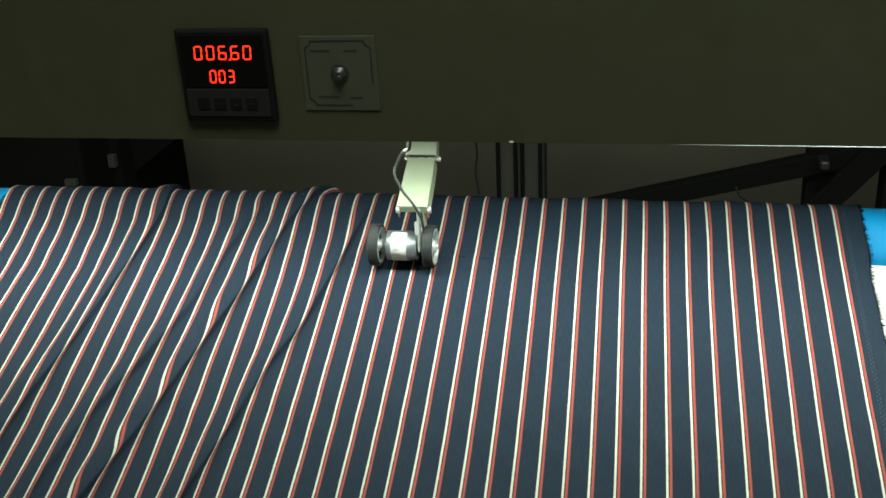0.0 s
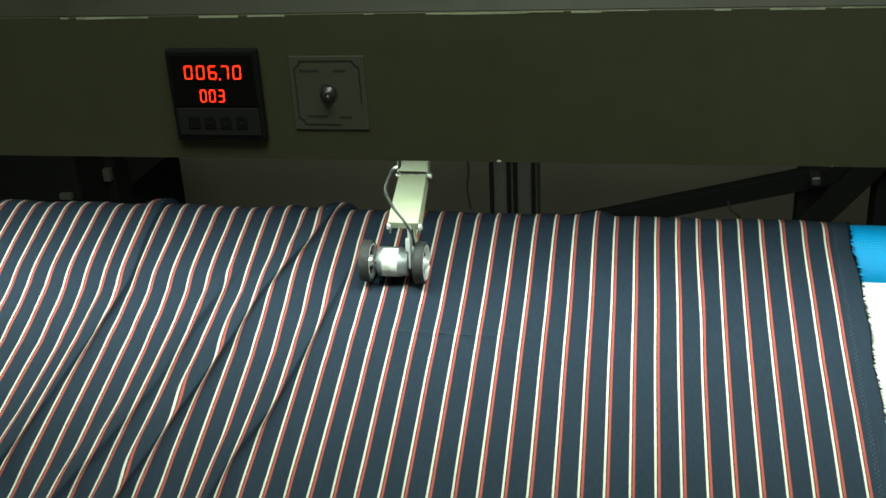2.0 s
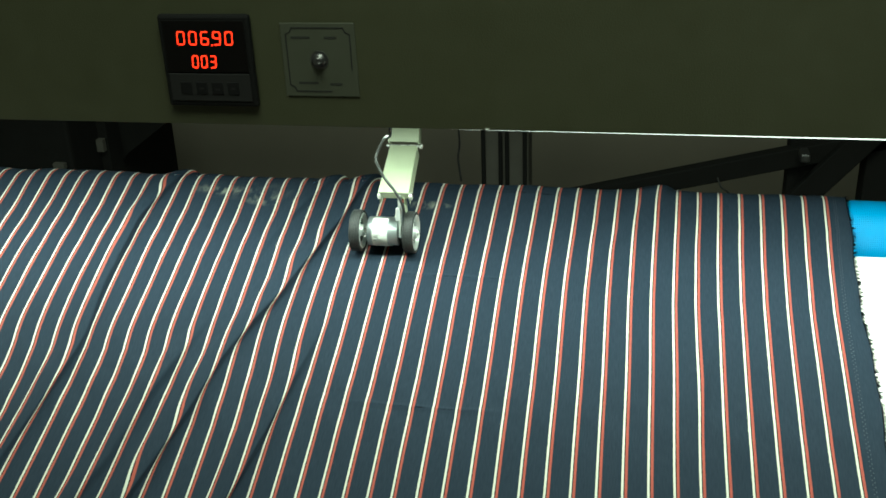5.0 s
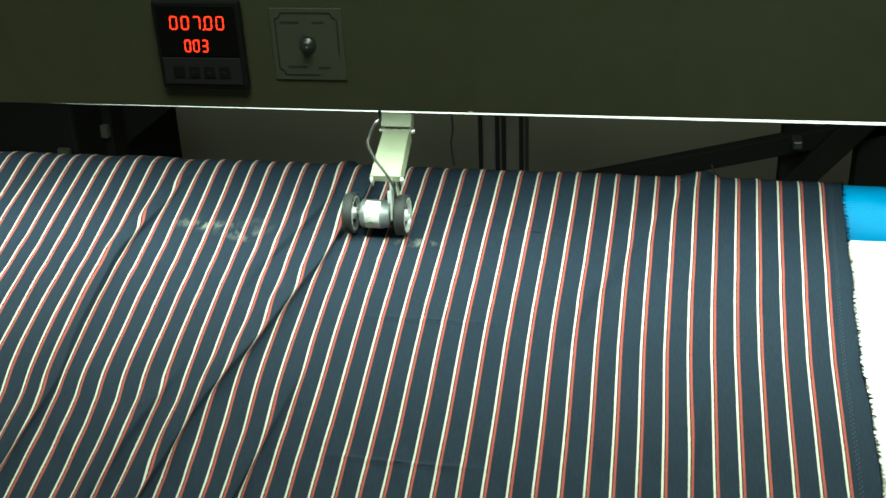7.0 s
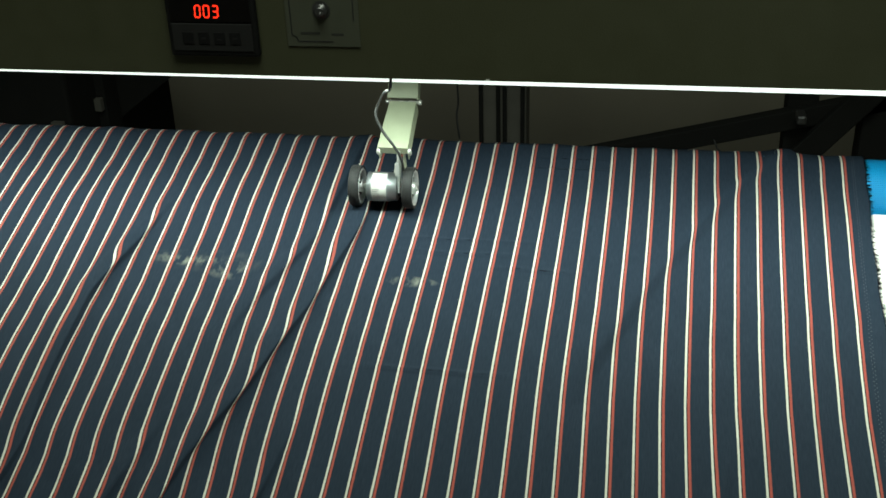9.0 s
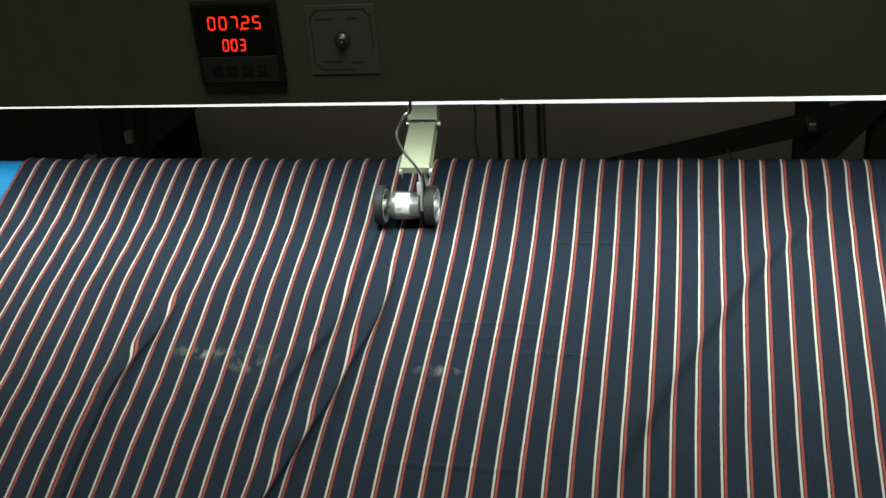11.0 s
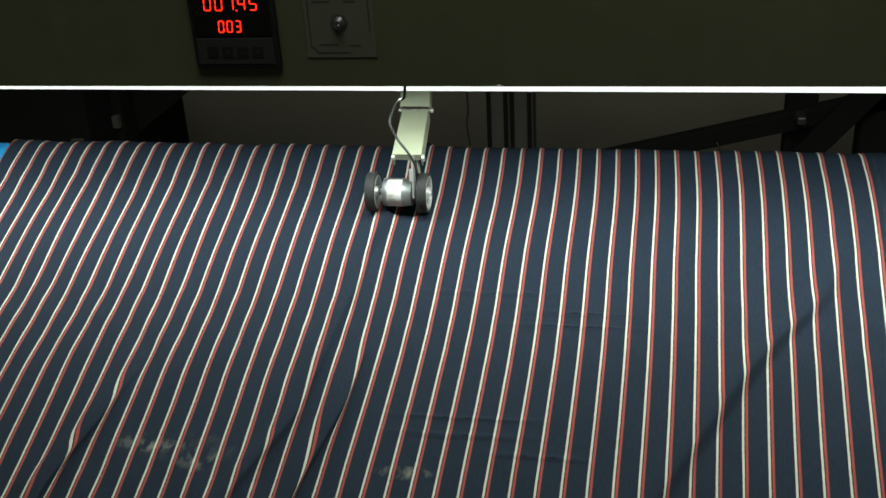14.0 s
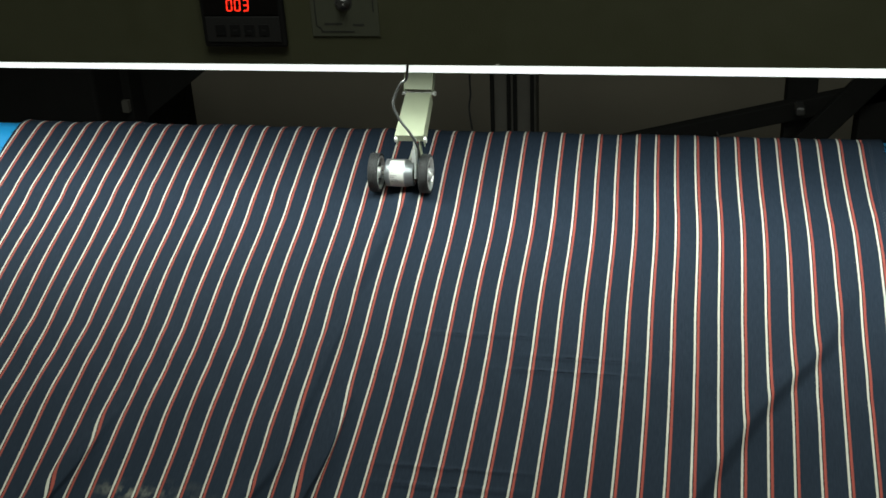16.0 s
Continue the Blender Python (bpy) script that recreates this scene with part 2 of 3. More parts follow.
def prism(outline, x0, x1, bm=None):
    """A solid with the (y, z) outline, from x0 to x1."""
    bm = bm or bmesh.new()
    a = [bm.verts.new((x0, y, z)) for y, z in outline]
    b = [bm.verts.new((x1, y, z)) for y, z in outline]
    n = len(outline)
    bm.faces.new(a)
    bm.faces.new(b[::-1])
    for i in range(n):
        bm.faces.new((a[i], b[i], b[(i + 1) % n], a[(i + 1) % n]))
    bmesh.ops.recalc_face_normals(bm, faces=bm.faces)
    return bm


def lathe(profile, n=48, bm=None, closed=False, uv=False):
    """Turns (x, radius) pairs about the x axis."""
    bm = bm or bmesh.new()
    rings = []
    for x, r in profile:
        rings.append([bm.verts.new((x, r * math.cos(2 * math.pi * i / n), r * math.sin(2 * math.pi * i / n))) for i in range(n)])
    layer = bm.loops.layers.uv.new("UVMap") if uv else None
    pairs = list(zip(rings, rings[1:])) + ([(rings[-1], rings[0])] if closed else [])
    run = 0.0
    for k, (p, q) in enumerate(pairs):
        step = math.hypot(profile[(k + 1) % len(profile)][0] - profile[k][0], profile[(k + 1) % len(profile)][1] - profile[k][1])
        for i in range(n):
            j = (i + 1) % n
            face = bm.faces.new((p[i], p[j], q[j], q[i]))
            face.smooth = True
            if uv:
                big = max(r for _, r in profile)
                for loop, (a, c) in zip(face.loops, ((i, 0), (i + 1, 0), (i + 1, 1), (i, 1))):
                    loop[layer].uv = (a / n * 2 * math.pi * big, run + c * step)
        run += step
    if not closed:
        for ring, _ in ((rings[0], 0), (rings[-1], 1)):
            bm.faces.new(ring)
    bmesh.ops.recalc_face_normals(bm, faces=bm.faces)
    return bm


def tube(points, radius, n=8, bm=None):
    """A round cable along smoothed points."""
    bm = bm or bmesh.new()
    pts = [Vector(p) for p in points]
    fine = []
    for i in range(len(pts) - 1):
        p0, p1, p2, p3 = pts[max(i - 1, 0)], pts[i], pts[i + 1], pts[min(i + 2, len(pts) - 1)]
        for k in range(6):
            t = k / 6
            fine.append(0.5 * ((2 * p1) + (p2 - p0) * t + (2 * p0 - 5 * p1 + 4 * p2 - p3) * t * t + (3 * p1 - p0 - 3 * p2 + p3) * t ** 3))
    fine.append(pts[-1])
    rings = []
    for i, p in enumerate(fine):
        way = (fine[min(i + 1, len(fine) - 1)] - fine[max(i - 1, 0)]).normalized()
        side = way.cross(Vector((0.3, 0.9, 0.2))).normalized()
        up = way.cross(side)
        rings.append([bm.verts.new(p + radius * (math.cos(a) * side + math.sin(a) * up)) for a in (2 * math.pi * k / n for k in range(n))])
    for a, b in zip(rings, rings[1:]):
        for k in range(n):
            bm.faces.new((a[k], a[(k + 1) % n], b[(k + 1) % n], b[k])).smooth = True
    bm.faces.new(rings[0])
    bm.faces.new(rings[-1])
    bmesh.ops.recalc_face_normals(bm, faces=bm.faces)
    return bm


def bar(a, b, w, h, bevel=0.003):
    """A steel bar of w by h from a to b; the mesh and its pose."""
    a, b = Vector(a), Vector(b)
    length = (b - a).length
    m = Matrix.Translation((a + b) / 2) @ (b - a).to_track_quat("X", "Z").to_matrix().to_4x4()
    return box(-length / 2, -w / 2, -h / 2, length / 2, w / 2, h / 2, bevel), m

# ---- the room ----
def structure(name, bm, mat, label, category):
    return tagged(part(name, bm, mat), label, category, kind="structure")


structure("floor", box(-3.2, -3.6, -0.1, 3.2, 1.6, 0), CONCRETE, "dusty grey-brown concrete workshop floor under the machine", "floor")
structure("wall_north", box(-3.2, 1.5, 0, 3.2, 1.6, 3), WALLPAINT, "dull unlit workshop wall behind the machine", "wall")
structure("wall_south", box(-3.2, -3.7, 0, 3.2, -3.6, 3), WALLPAINT, "dull workshop wall behind the operator", "wall")
structure("wall_east", box(3.2, -3.7, 0, 3.3, 1.6, 3), WALLPAINT, "dull workshop side wall", "wall")
structure("wall_west", box(-3.3, -3.7, 0, -3.2, 1.6, 3), WALLPAINT, "dull workshop side wall", "wall")
structure("ceiling", box(-3.3, -3.7, 3, 3.3, 1.6, 3.1), WALLPAINT, "dull workshop ceiling", "ceiling")

# added fitting out of view, a body for the overhead fill light
fill_lamp = thing("unseen_fill_lamp", "unseen square white lamp over the operator, added to brighten the cloth", "lamp", pose(0.3, -1.35, 2.94))
part("housing", box(-0.62, -0.52, 0.012, 0.62, 0.52, 0.06, 0.008), SHADED_BEIGE, fill_lamp)
part("diffuser", box(-0.6, -0.5, 0.0, 0.6, 0.5, 0.012, 0.003), material("fill_lamp_diffuser", (0.8, 0.8, 0.7), 0.5, emit=0.5), fill_lamp)

# ---- table, roller and frame ----
ROLLER_R = 0.0558
RC = (-0.0218, -0.0447)     # the roller's axis (y, z over the crest)


def on_table(y, lift=0.0):
    return (y - SN * lift, 0.309 * y + 0.0204 + CS * lift)


table = thing("inspection_table", "sloping white laminate inspection table on a black steel frame", "table", pose(0, 0, Z0))
a, b = on_table(-0.128, -0.003), on_table(-0.80, -0.003)
c, d = on_table(-0.80, -0.025), on_table(-0.128, -0.025)
bm = prism([a, b, c, d], -1.05, 1.05)
bmesh.ops.bevel(bm, geom=list(bm.edges), offset=0.002, segments=2, affect="EDGES")
part("table_board", bm, BOARD, table)
for sx in (-1.02, 1.02):
    bm, m = bar((sx, *on_table(-0.10, -0.055)), (sx, *on_table(-0.82, -0.055)), 0.04, 0.055)
    part("side_rail", bm, FRAME, table, m=m)
    for y in (-0.2, -0.76):
        top = on_table(y, -0.08)[1]
        part("leg", box(sx - 0.025, y - 0.025, -Z0, sx + 0.025, y + 0.025, top, 0.004), FRAME, table)

roller = thing("feed_roller", "bright blue dimpled rubber feed roller across the table's head", "roller", pose(0, RC[0], Z0 + RC[1]))
rr = ROLLER_R - 0.0025
part("sleeve", lathe([(-0.98, rr - 0.004), (-0.976, rr), (0.976, rr), (0.98, rr - 0.004)], 96, uv=True), BLUE, roller)
part("shaft", lathe([(-1.06, 0.0175), (1.06, 0.0175)], 24), STEEL, roller)
for sx in (-1.035, 1.035):
    part("bearing_block", box(sx - 0.02, -0.05, -0.09, sx + 0.02, 0.05, 0.045, 0.006), FRAME, roller)

front = thing("guide_roller", "plain steel guide roller at the table's foot", "roller", pose(0, -0.835, Z0 - 0.27))
part("tube", lathe([(-1.0, 0.026), (1.0, 0.026)], 40), STEEL, front)

stand = thing("machine_frame", "black painted steel frame with braces behind the feed roller", "frame", pose(0, 0, Z0))
bm = box(0.030, 0.565, -Z0, 0.127, 0.635, 0.30, 0.004)
part("post", bm, POST, stand, "dark grey ribbed steel post")
for x in (0.036, 0.071, 0.084, 0.120):
    part("rib", box(x - 0.004, 0.556, -Z0, x + 0.004, 0.5645, 0.30, 0.0015), FRAME, stand)
for p, q, w, h in (((0.17, 0.60, -0.276), (1.05, 0.60, -0.056), 0.03, 0.040), ((0.665, 0.63, -0.95), (0.665, 0.63, 0.30), 0.05, 0.060), ((0.612, 0.57, -0.293), (0.804, 0.57, -0.062), 0.02, 0.050),
                   ((0.826, 0.615, -0.95), (0.826, 0.615, 0.30), 0.06, 0.10), ((-1.3, 0.60, -0.56), (1.3, 0.60, -0.56), 0.05, 0.06), ((-1.3, 0.62, 0.16), (1.3, 0.62, 0.16), 0.05, 0.07),
                   ((-0.82, 0.60, -0.95), (-0.82, 0.60, 0.25), 0.06, 0.08)):
    bm, m = bar(p, q, w, h)
    part("steel_bar", bm, FRAME, stand, m=m)
bm, m = bar((0.655, 0.525, -0.135), (0.655, 0.565, -0.135), 0.018, 0.018, 0.004)
part("bolt", bm, STEEL, stand, m=m)
part("wire_end", tube([(0.500, 0.578, -0.200), (0.508, 0.572, -0.217), (0.520, 0.572, -0.226), (0.533, 0.574, -0.242)], 0.002, 6), BLACKCABLE, stand)

drive = thing("drive_cabinet", "black steel drive cabinet beside the feed roller", "cabinet", pose(0, 0, Z0))
part("body", box(-1.45, 0.45, -Z0, -0.80, 0.95, 0.02, 0.008), FRAME, drive)
bm = bmesh.new()
for y in (0.640, 0.652):
    bm.faces.new([bm.verts.new((x, y, z)) for x, z in ((-0.82, 0.06), (-0.56, 0.06), (-0.60, -0.085), (-0.778, -0.215), (-0.82, -0.27))])
bmesh.ops.bridge_loops(bm, edges=list(bm.edges))
bmesh.ops.recalc_face_normals(bm, faces=bm.faces)
part("gusset", bm, FRAME, drive)
part("angle_plate", prism([(0.556, -0.178), (0.5695, -0.178), (0.5695, -0.151), (0.556, -0.151)], -0.808, -0.785), POST, drive, "small grey angle plate")
part("lower_plate", prism([(0.438, -0.173), (0.4495, -0.173), (0.4495, -0.161), (0.438, -0.161)], -0.840, -0.815), POST, drive)

# ---- instrument box ----
YP, ZE = -0.4592, 0.2587
PANEL = pose(0.0014, YP, Z0 + ZE, 0, -0.73, -1.39)
boxthing = thing("instrument_box", "cream painted sheet-metal instrument box spanning the machine", "control panel", PANEL)
bm = prism([(0, 0.0), (0, 0.152), (0.10, 0.235), (0.26, 0.235), (0.26, 0.03), (0.012, 0.03), (0.012, 0.0)], -1.2, 1.4)
bmesh.ops.bevel(bm, geom=[e for e in bm.edges if len(e.link_faces) == 2 and abs(e.verts[0].co.x - e.verts[1].co.x) > 1], offset=0.0004, segments=1, affect="EDGES")
part("sheet_metal_case", bm, SHADED_BEIGE, boxthing)
# added sheet that keeps the sloping top from rendering brighter than the face
part("top_shade_sheet", prism([(0.0005, 0.1535), (0.0995, 0.2375), (0.26, 0.2375), (0.26, 0.2352), (0.10, 0.2352), (0.0010, 0.1528)], -1.2, 1.4), TOP_SHADE, boxthing, "added sheet over the box top, coloured darker as its shade")
for x in (-1.15, 1.35):
    part("side_bracket", box(x - 0.03, 0.10, -ZE - 0.15, x + 0.03, 0.14, 0.03, 0.004), FRAME, boxthing)
scr = random.Random(4)
for k in range(26):
    x = scr.uniform(-0.42, 0.6)
    ln = scr.uniform(0.006, 0.05)
    part("scratch", box(x, -0.0004, 0.1505 + scr.uniform(-0.0008, 0.0008), x + ln, 0.0008, 0.1519, 0), ARMPAINT, boxthing)
part("chip", box(0.189, -0.0005, 0.0003, 0.193, 0.001, 0.0022, 0), PAPER, boxthing)

lamp = thing("batten_lamp", "lit white strip lamp hanging under the instrument box", "lamp", pose(0.0014, YP, Z0 + ZE, 0, -0.55, -1.39))
ly, lz = 0.220, -0.0784
part("housing", box(-1.15, ly - 0.021, lz + 0.020, 1.35, ly + 0.021, lz + 0.05, 0.004), SHADED_BEIGE, lamp)
bm = prism([(ly - 0.0155, lz + 0.020), (ly - 0.0165, lz + 0.012), (ly - 0.011, lz + 0.004), (ly, lz), (ly + 0.011, lz + 0.004), (ly + 0.0165, lz + 0.012), (ly + 0.0155, lz + 0.020)], -1.14, 1.34)
part("diffuser", bm, DIFFUSER, lamp, "glowing white diffuser")
for x in (-0.9, -0.1, 0.7, 1.2):
    part("hanger", box(x - 0.012, ly - 0.004, lz + 0.05, x + 0.012, ly + 0.004, 0.03, 0.001), STEEL, lamp)

# ---- counter with red digits ----
counter = thing("length_counter", "black square panel counter with glowing red digits", "counter", PANEL)
part("bezel", box(-0.1492, -0.009, 0.0225, -0.0496, -0.0002, 0.1200, 0.003), BLACKPLASTIC, counter)
part("display_window", box(-0.1438, -0.0102, 0.0605, -0.0550, -0.0086, 0.1145, 0.0006), SCREEN, counter)
keypad = part("keypad", box(-0.1438, -0.0102, 0.029, -0.0550, -0.0086, 0.0585, 0.0006), KEYGREY, counter)
for i in range(4):
    x = -0.1325 + 0.0174 * i
    key = part("key", box(x, -0.0112, 0.0365, x + 0.0125, -0.0098, 0.0500, 0.0008), KEYDARK, keypad)
    part("key_symbol", box(x + 0.004, -0.0116, 0.041 + 0.001 * (i % 2), x + 0.0085, -0.0110, 0.0430 + 0.001 * (i % 2), 0.0), KEYGREY, key) if i else None

SEGMENTS = {"0": "abcdef", "1": "bc", "2": "abged", "3": "abgcd", "4": "fgbc", "5": "afgcd", "6": "afgedc", "7": "abc", "8": "abcdefg", "9": "abcdfg"}
SHOWN, HIDDEN = -0.01035, -0.0060


def segment_mesh(which, w, h, t):
    """One bar of a seven-segment digit in its cell of w by h, with mitred ends."""
    bm = bmesh.new()
    horizontal = which in "agd"
    g = t * 0.28
    length = (w if horizontal else h / 2) - g
    cx, cz = {"a": (w / 2, h), "g": (w / 2, h / 2), "d": (w / 2, 0), "f": (0, h * 0.75), "b": (w, h * 0.75), "e": (0, h * 0.25), "c": (w, h * 0.25)}[which]
    l, k = length / 2, t / 2
    ring = [(-l, 0), (-l + k, k), (l - k, k), (l, 0), (l - k, -k), (-l + k, -k)]
    pts = [((cx + p) if horizontal else (cx + q), (cz + q) if horizontal else (cz + p)) for p, q in ring]
    pts = [(x + 0.07 * z, z) for x, z in pts]
    front = [bm.verts.new((x, 0, z)) for x, z in pts]
    back = [bm.verts.new((x, 0.0008, z)) for x, z in pts]
    bm.faces.new(front)
    bm.faces.new(back[::-1])
    for i in range(6):
        bm.faces.new((front[i], front[(i + 1) % 6], back[(i + 1) % 6], back[i]))
    bmesh.ops.recalc_face_normals(bm, faces=bm.faces)
    return bm


LIVE = []            # (segment, digit place, which bar)
TOP_W, TOP_H = 0.0074, 0.0132
for place in range(5):
    x, z = -0.1290 + 0.01315 * place, 0.0897
    fixed = "0" if place < 2 else ""
    for which in ("abcdef" if fixed else "abcdefg"):
        seg = part("digit_segment", segment_mesh(which, TOP_W, TOP_H, 0.00138), LED, counter, m=pose(x, SHOWN, z))
        if not fixed:
            LIVE.append((seg, place, which, x, z))
part("decimal_point", box(-0.0922, SHOWN, 0.0883, -0.0905, SHOWN + 0.0006, 0.0901, 0.0002), LED, counter)
for place, digit in enumerate("003"):
    for which in SEGMENTS[digit]:
        part("digit_segment", segment_mesh(which, 0.0058, 0.0122, 0.0014), LED, counter, m=pose(-0.1155 + 0.0098 * place, SHOWN, 0.0655))

# ---- switch plate ----
switch = thing("switch_plate", "brushed metal plate with a toggle switch and worn lettering", "switch", PANEL)
part("plate", box(-0.0196, -0.0018, 0.0335, 0.0592, -0.0002, 0.1105, 0.0006), PLATE, switch)
x0, x1, z0, z1, n = -0.0140, 0.0536, 0.0392, 0.1055, 0.0066


def ink_line(a, c, w=0.0013, mat=INK):
    a, c = Vector((a[0], -0.0020, a[1])), Vector((c[0], -0.0020, c[1]))
    ln = (c - a).length
    ang = math.degrees(math.atan2(c.z - a.z, c.x - a.x))
    return part("ink_line", box(-ln / 2 - w / 3, -0.0002, -w / 2, ln / 2 + w / 3, 0.0002, w / 2), mat, switch, m=pose((a.x + c.x) / 2, a.y, (a.z + c.z) / 2, 0, -ang, 0))


for p, q in (((x0 + n, z1), (x1 - n, z1)), ((x1 - n, z1), (x1 - n + 0.002, z1 - n + 0.002)), ((x1 - n + 0.002, z1 - n + 0.002), (x1, z1 - n)), ((x1, z1 - n), (x1, 0.062)), ((x0 + n, z1), (x0 + n - 0.002, z1 - n + 0.002)),
             ((x0 + n - 0.002, z1 - n + 0.002), (x0, z1 - n)), ((x0, z1 - n), (x0, z0 + n)), ((x0, z0 + n), (x0 + n - 0.002, z0 + n - 0.002)), ((x0 + n - 0.002, z0 + n - 0.002), (x0 + n, z0)), ((x0 + n, z0), (0.030, z0))):
    ink_line(p, q)
for x, z, w in ((-0.0085, 0.0955, 0.020), (0.0265, 0.0955, 0.013), (-0.0045, 0.0480, 0.021), (0.0290, 0.0470, 0.013)):
    part("worn_word", box(x, -0.0021, z - 0.0012, x + w, -0.0017, z + 0.0012), INKFADE, switch)
tm = pose(0.0197, -0.0018, 0.0722, 0, 0, -90)
toggle = part("toggle_nut", lathe([(0, 0.0075), (0.0005, 0.008), (0.003, 0.008), (0.0032, 0.0052), (0.0075, 0.005), (0.008, 0.004)], 6), STEEL, switch, m=tm)
part("washer", lathe([(0, 0.0098), (0.0007, 0.0098)], 28), STEEL, toggle)
part("lever", lathe([(0.006, 0.0014), (0.012, 0.0018), (0.0145, 0.0021), (0.0158, 0.0016), (0.0162, 0.0005)], 16, None), STEEL, toggle, m=pose(0, 0, 0, 0, 0, 14))

# ---- measuring wheel ----
WY, WZ = -0.164, 0.0015
arm = thing("pivot_arm", "pale painted sheet-metal pivot arm carrying the measuring wheels", "bracket", pose(0, 0, Z0))
low, high = Vector((0.0215, -0.172, 0.063)), Vector((0.0185, -0.090, 0.102))
way = high - low
tilt = math.degrees(math.atan2(way.z, way.y))
m = Matrix.Translation((low + high) / 2) @ pose(0, 0, 0, tilt, 0, 0)
ln = way.length / 2
bm = box(-0.0212, -ln, -0.0012, 0.0212, ln, 0.0012, 0.0008)
box(-0.0212, -ln, -0.022, -0.0197, ln, 0.0, 0.0005, bm=bm)
box(0.0197, -ln, -0.022, 0.0212, ln, 0.0, 0.0005, bm=bm)
box(-0.0218, -ln, -0.011, 0.0218, -ln + 0.0015, 0.0, 0.0005, bm=bm)
for v in bm.verts:      # the channel narrows towards the hinge
    v.co.x *= 1 - 0.09 * (v.co.y + ln) / (2 * ln)
part("channel", bm, ARMPAINT, arm, m=m)
um = Matrix.Translation((0.0185, -0.088, 0.103)) @ pose(0, 0, 0, 62, 0, 0)
bm = box(-0.0218, 0.002, -0.0012, 0.0218, 0.12, 0.0012, 0.0008)
box(-0.0218, 0.0, -0.018, -0.0204, 0.12, 0.0, 0.0005, bm=bm)
box(0.0204, 0.0, -0.018, 0.0218, 0.12, 0.0, 0.0005, bm=bm)
part("hinge_bracket", bm, ARMPAINT, arm, m=um)
part("hinge_pin", lathe([(-0.0226, 0.0012), (-0.0224, 0.0022), (-0.0215, 0.0024), (0.0245, 0.0024), (0.0250, 0.0038), (0.0285, 0.0036), (0.0292, 0.002)], 16), CHROME, arm, m=pose(0.0178, -0.091, 0.1005))
for sx, sg in ((-0.0002, 1), (0.0432, -1)):
    part("pivot_bolt", lathe([(-0.0022, 0.0042), (-0.0019, 0.0050), (0.0019, 0.0050), (0.0022, 0.0042)], 20), CHROME, arm, m=pose(sx, -0.168, 0.057))
bm = box(0.0270, -0.008, -0.055, 0.0300, 0.006, 0.004, 0.0006)
box(0.0240, -0.010, -0.030, 0.0300, -0.004, -0.012, 0.0006, bm=bm)
part("drop_plate", bm, RIM, arm, "nickel-plated drop plate", m=pose(0, -0.170, 0.055, -6, 0, 0))
part("drop_plate", box(0.0330, -0.003, -0.040, 0.0345, 0.010, 0.002, 0.0006), ARMPAINT, arm, m=pose(0, -0.166, 0.055, 10, 0, 0))

encoder = thing("rotary_encoder", "silver cylindrical rotary encoder with a white paper label", "encoder", pose(0, WY, Z0 + WZ))
part("housing", lathe([(-0.0185, 0.0175), (-0.0180, 0.0202), (-0.0060, 0.0204), (0.0140, 0.0204), (0.0145, 0.0192), (0.0235, 0.0190), (0.0240, 0.0175)], 48), ALU, encoder)
part("end_flange", lathe([(0.0242, 0.0105), (0.0246, 0.0125), (0.0275, 0.0125), (0.0279, 0.0105)], 32), STEEL, encoder)
part("shaft", lathe([(-0.0405, 0.004), (0.0515, 0.004)], 16), CHROME, encoder)
bm = bmesh.new()
arc = [math.radians(95 + 10 * i) for i in range(15)]
vs = [[bm.verts.new((x, 0.0207 * math.cos(t), 0.0207 * math.sin(t))) for t in arc] for x in (-0.0105, 0.0105)]
for i in range(14):
    bm.faces.new((vs[0][i], vs[1][i], vs[1][i + 1], vs[0][i + 1])).smooth = True
lab = part("paper_label", bm, PAPER, encoder, "white paper label with worn print")
for k, (t, w) in enumerate(((155, 0.004), (168, 0.009), (176, 0.006), (186, 0.010), (194, 0.003))):
    part("print_bar", box(-0.0085, -0.0003, -0.0006, -0.0085 + w, 0.0003, 0.0006), LABELINK, lab, m=Matrix.Translation((0, 0.0209 * math.cos(radians(t)), 0.0209 * math.sin(radians(t)))) @ pose(0, 0, 0, t + 90, 0, 0))
for k in range(3):
    ang = radians(200 - 60 * k)
    part("screw", lathe([(0.0278, 0.0018), (0.0295, 0.0018)], 10), CHROME, encoder, m=pose(0, 0.009 * math.cos(ang), 0.009 * math.sin(ang)))

WHEELS = []


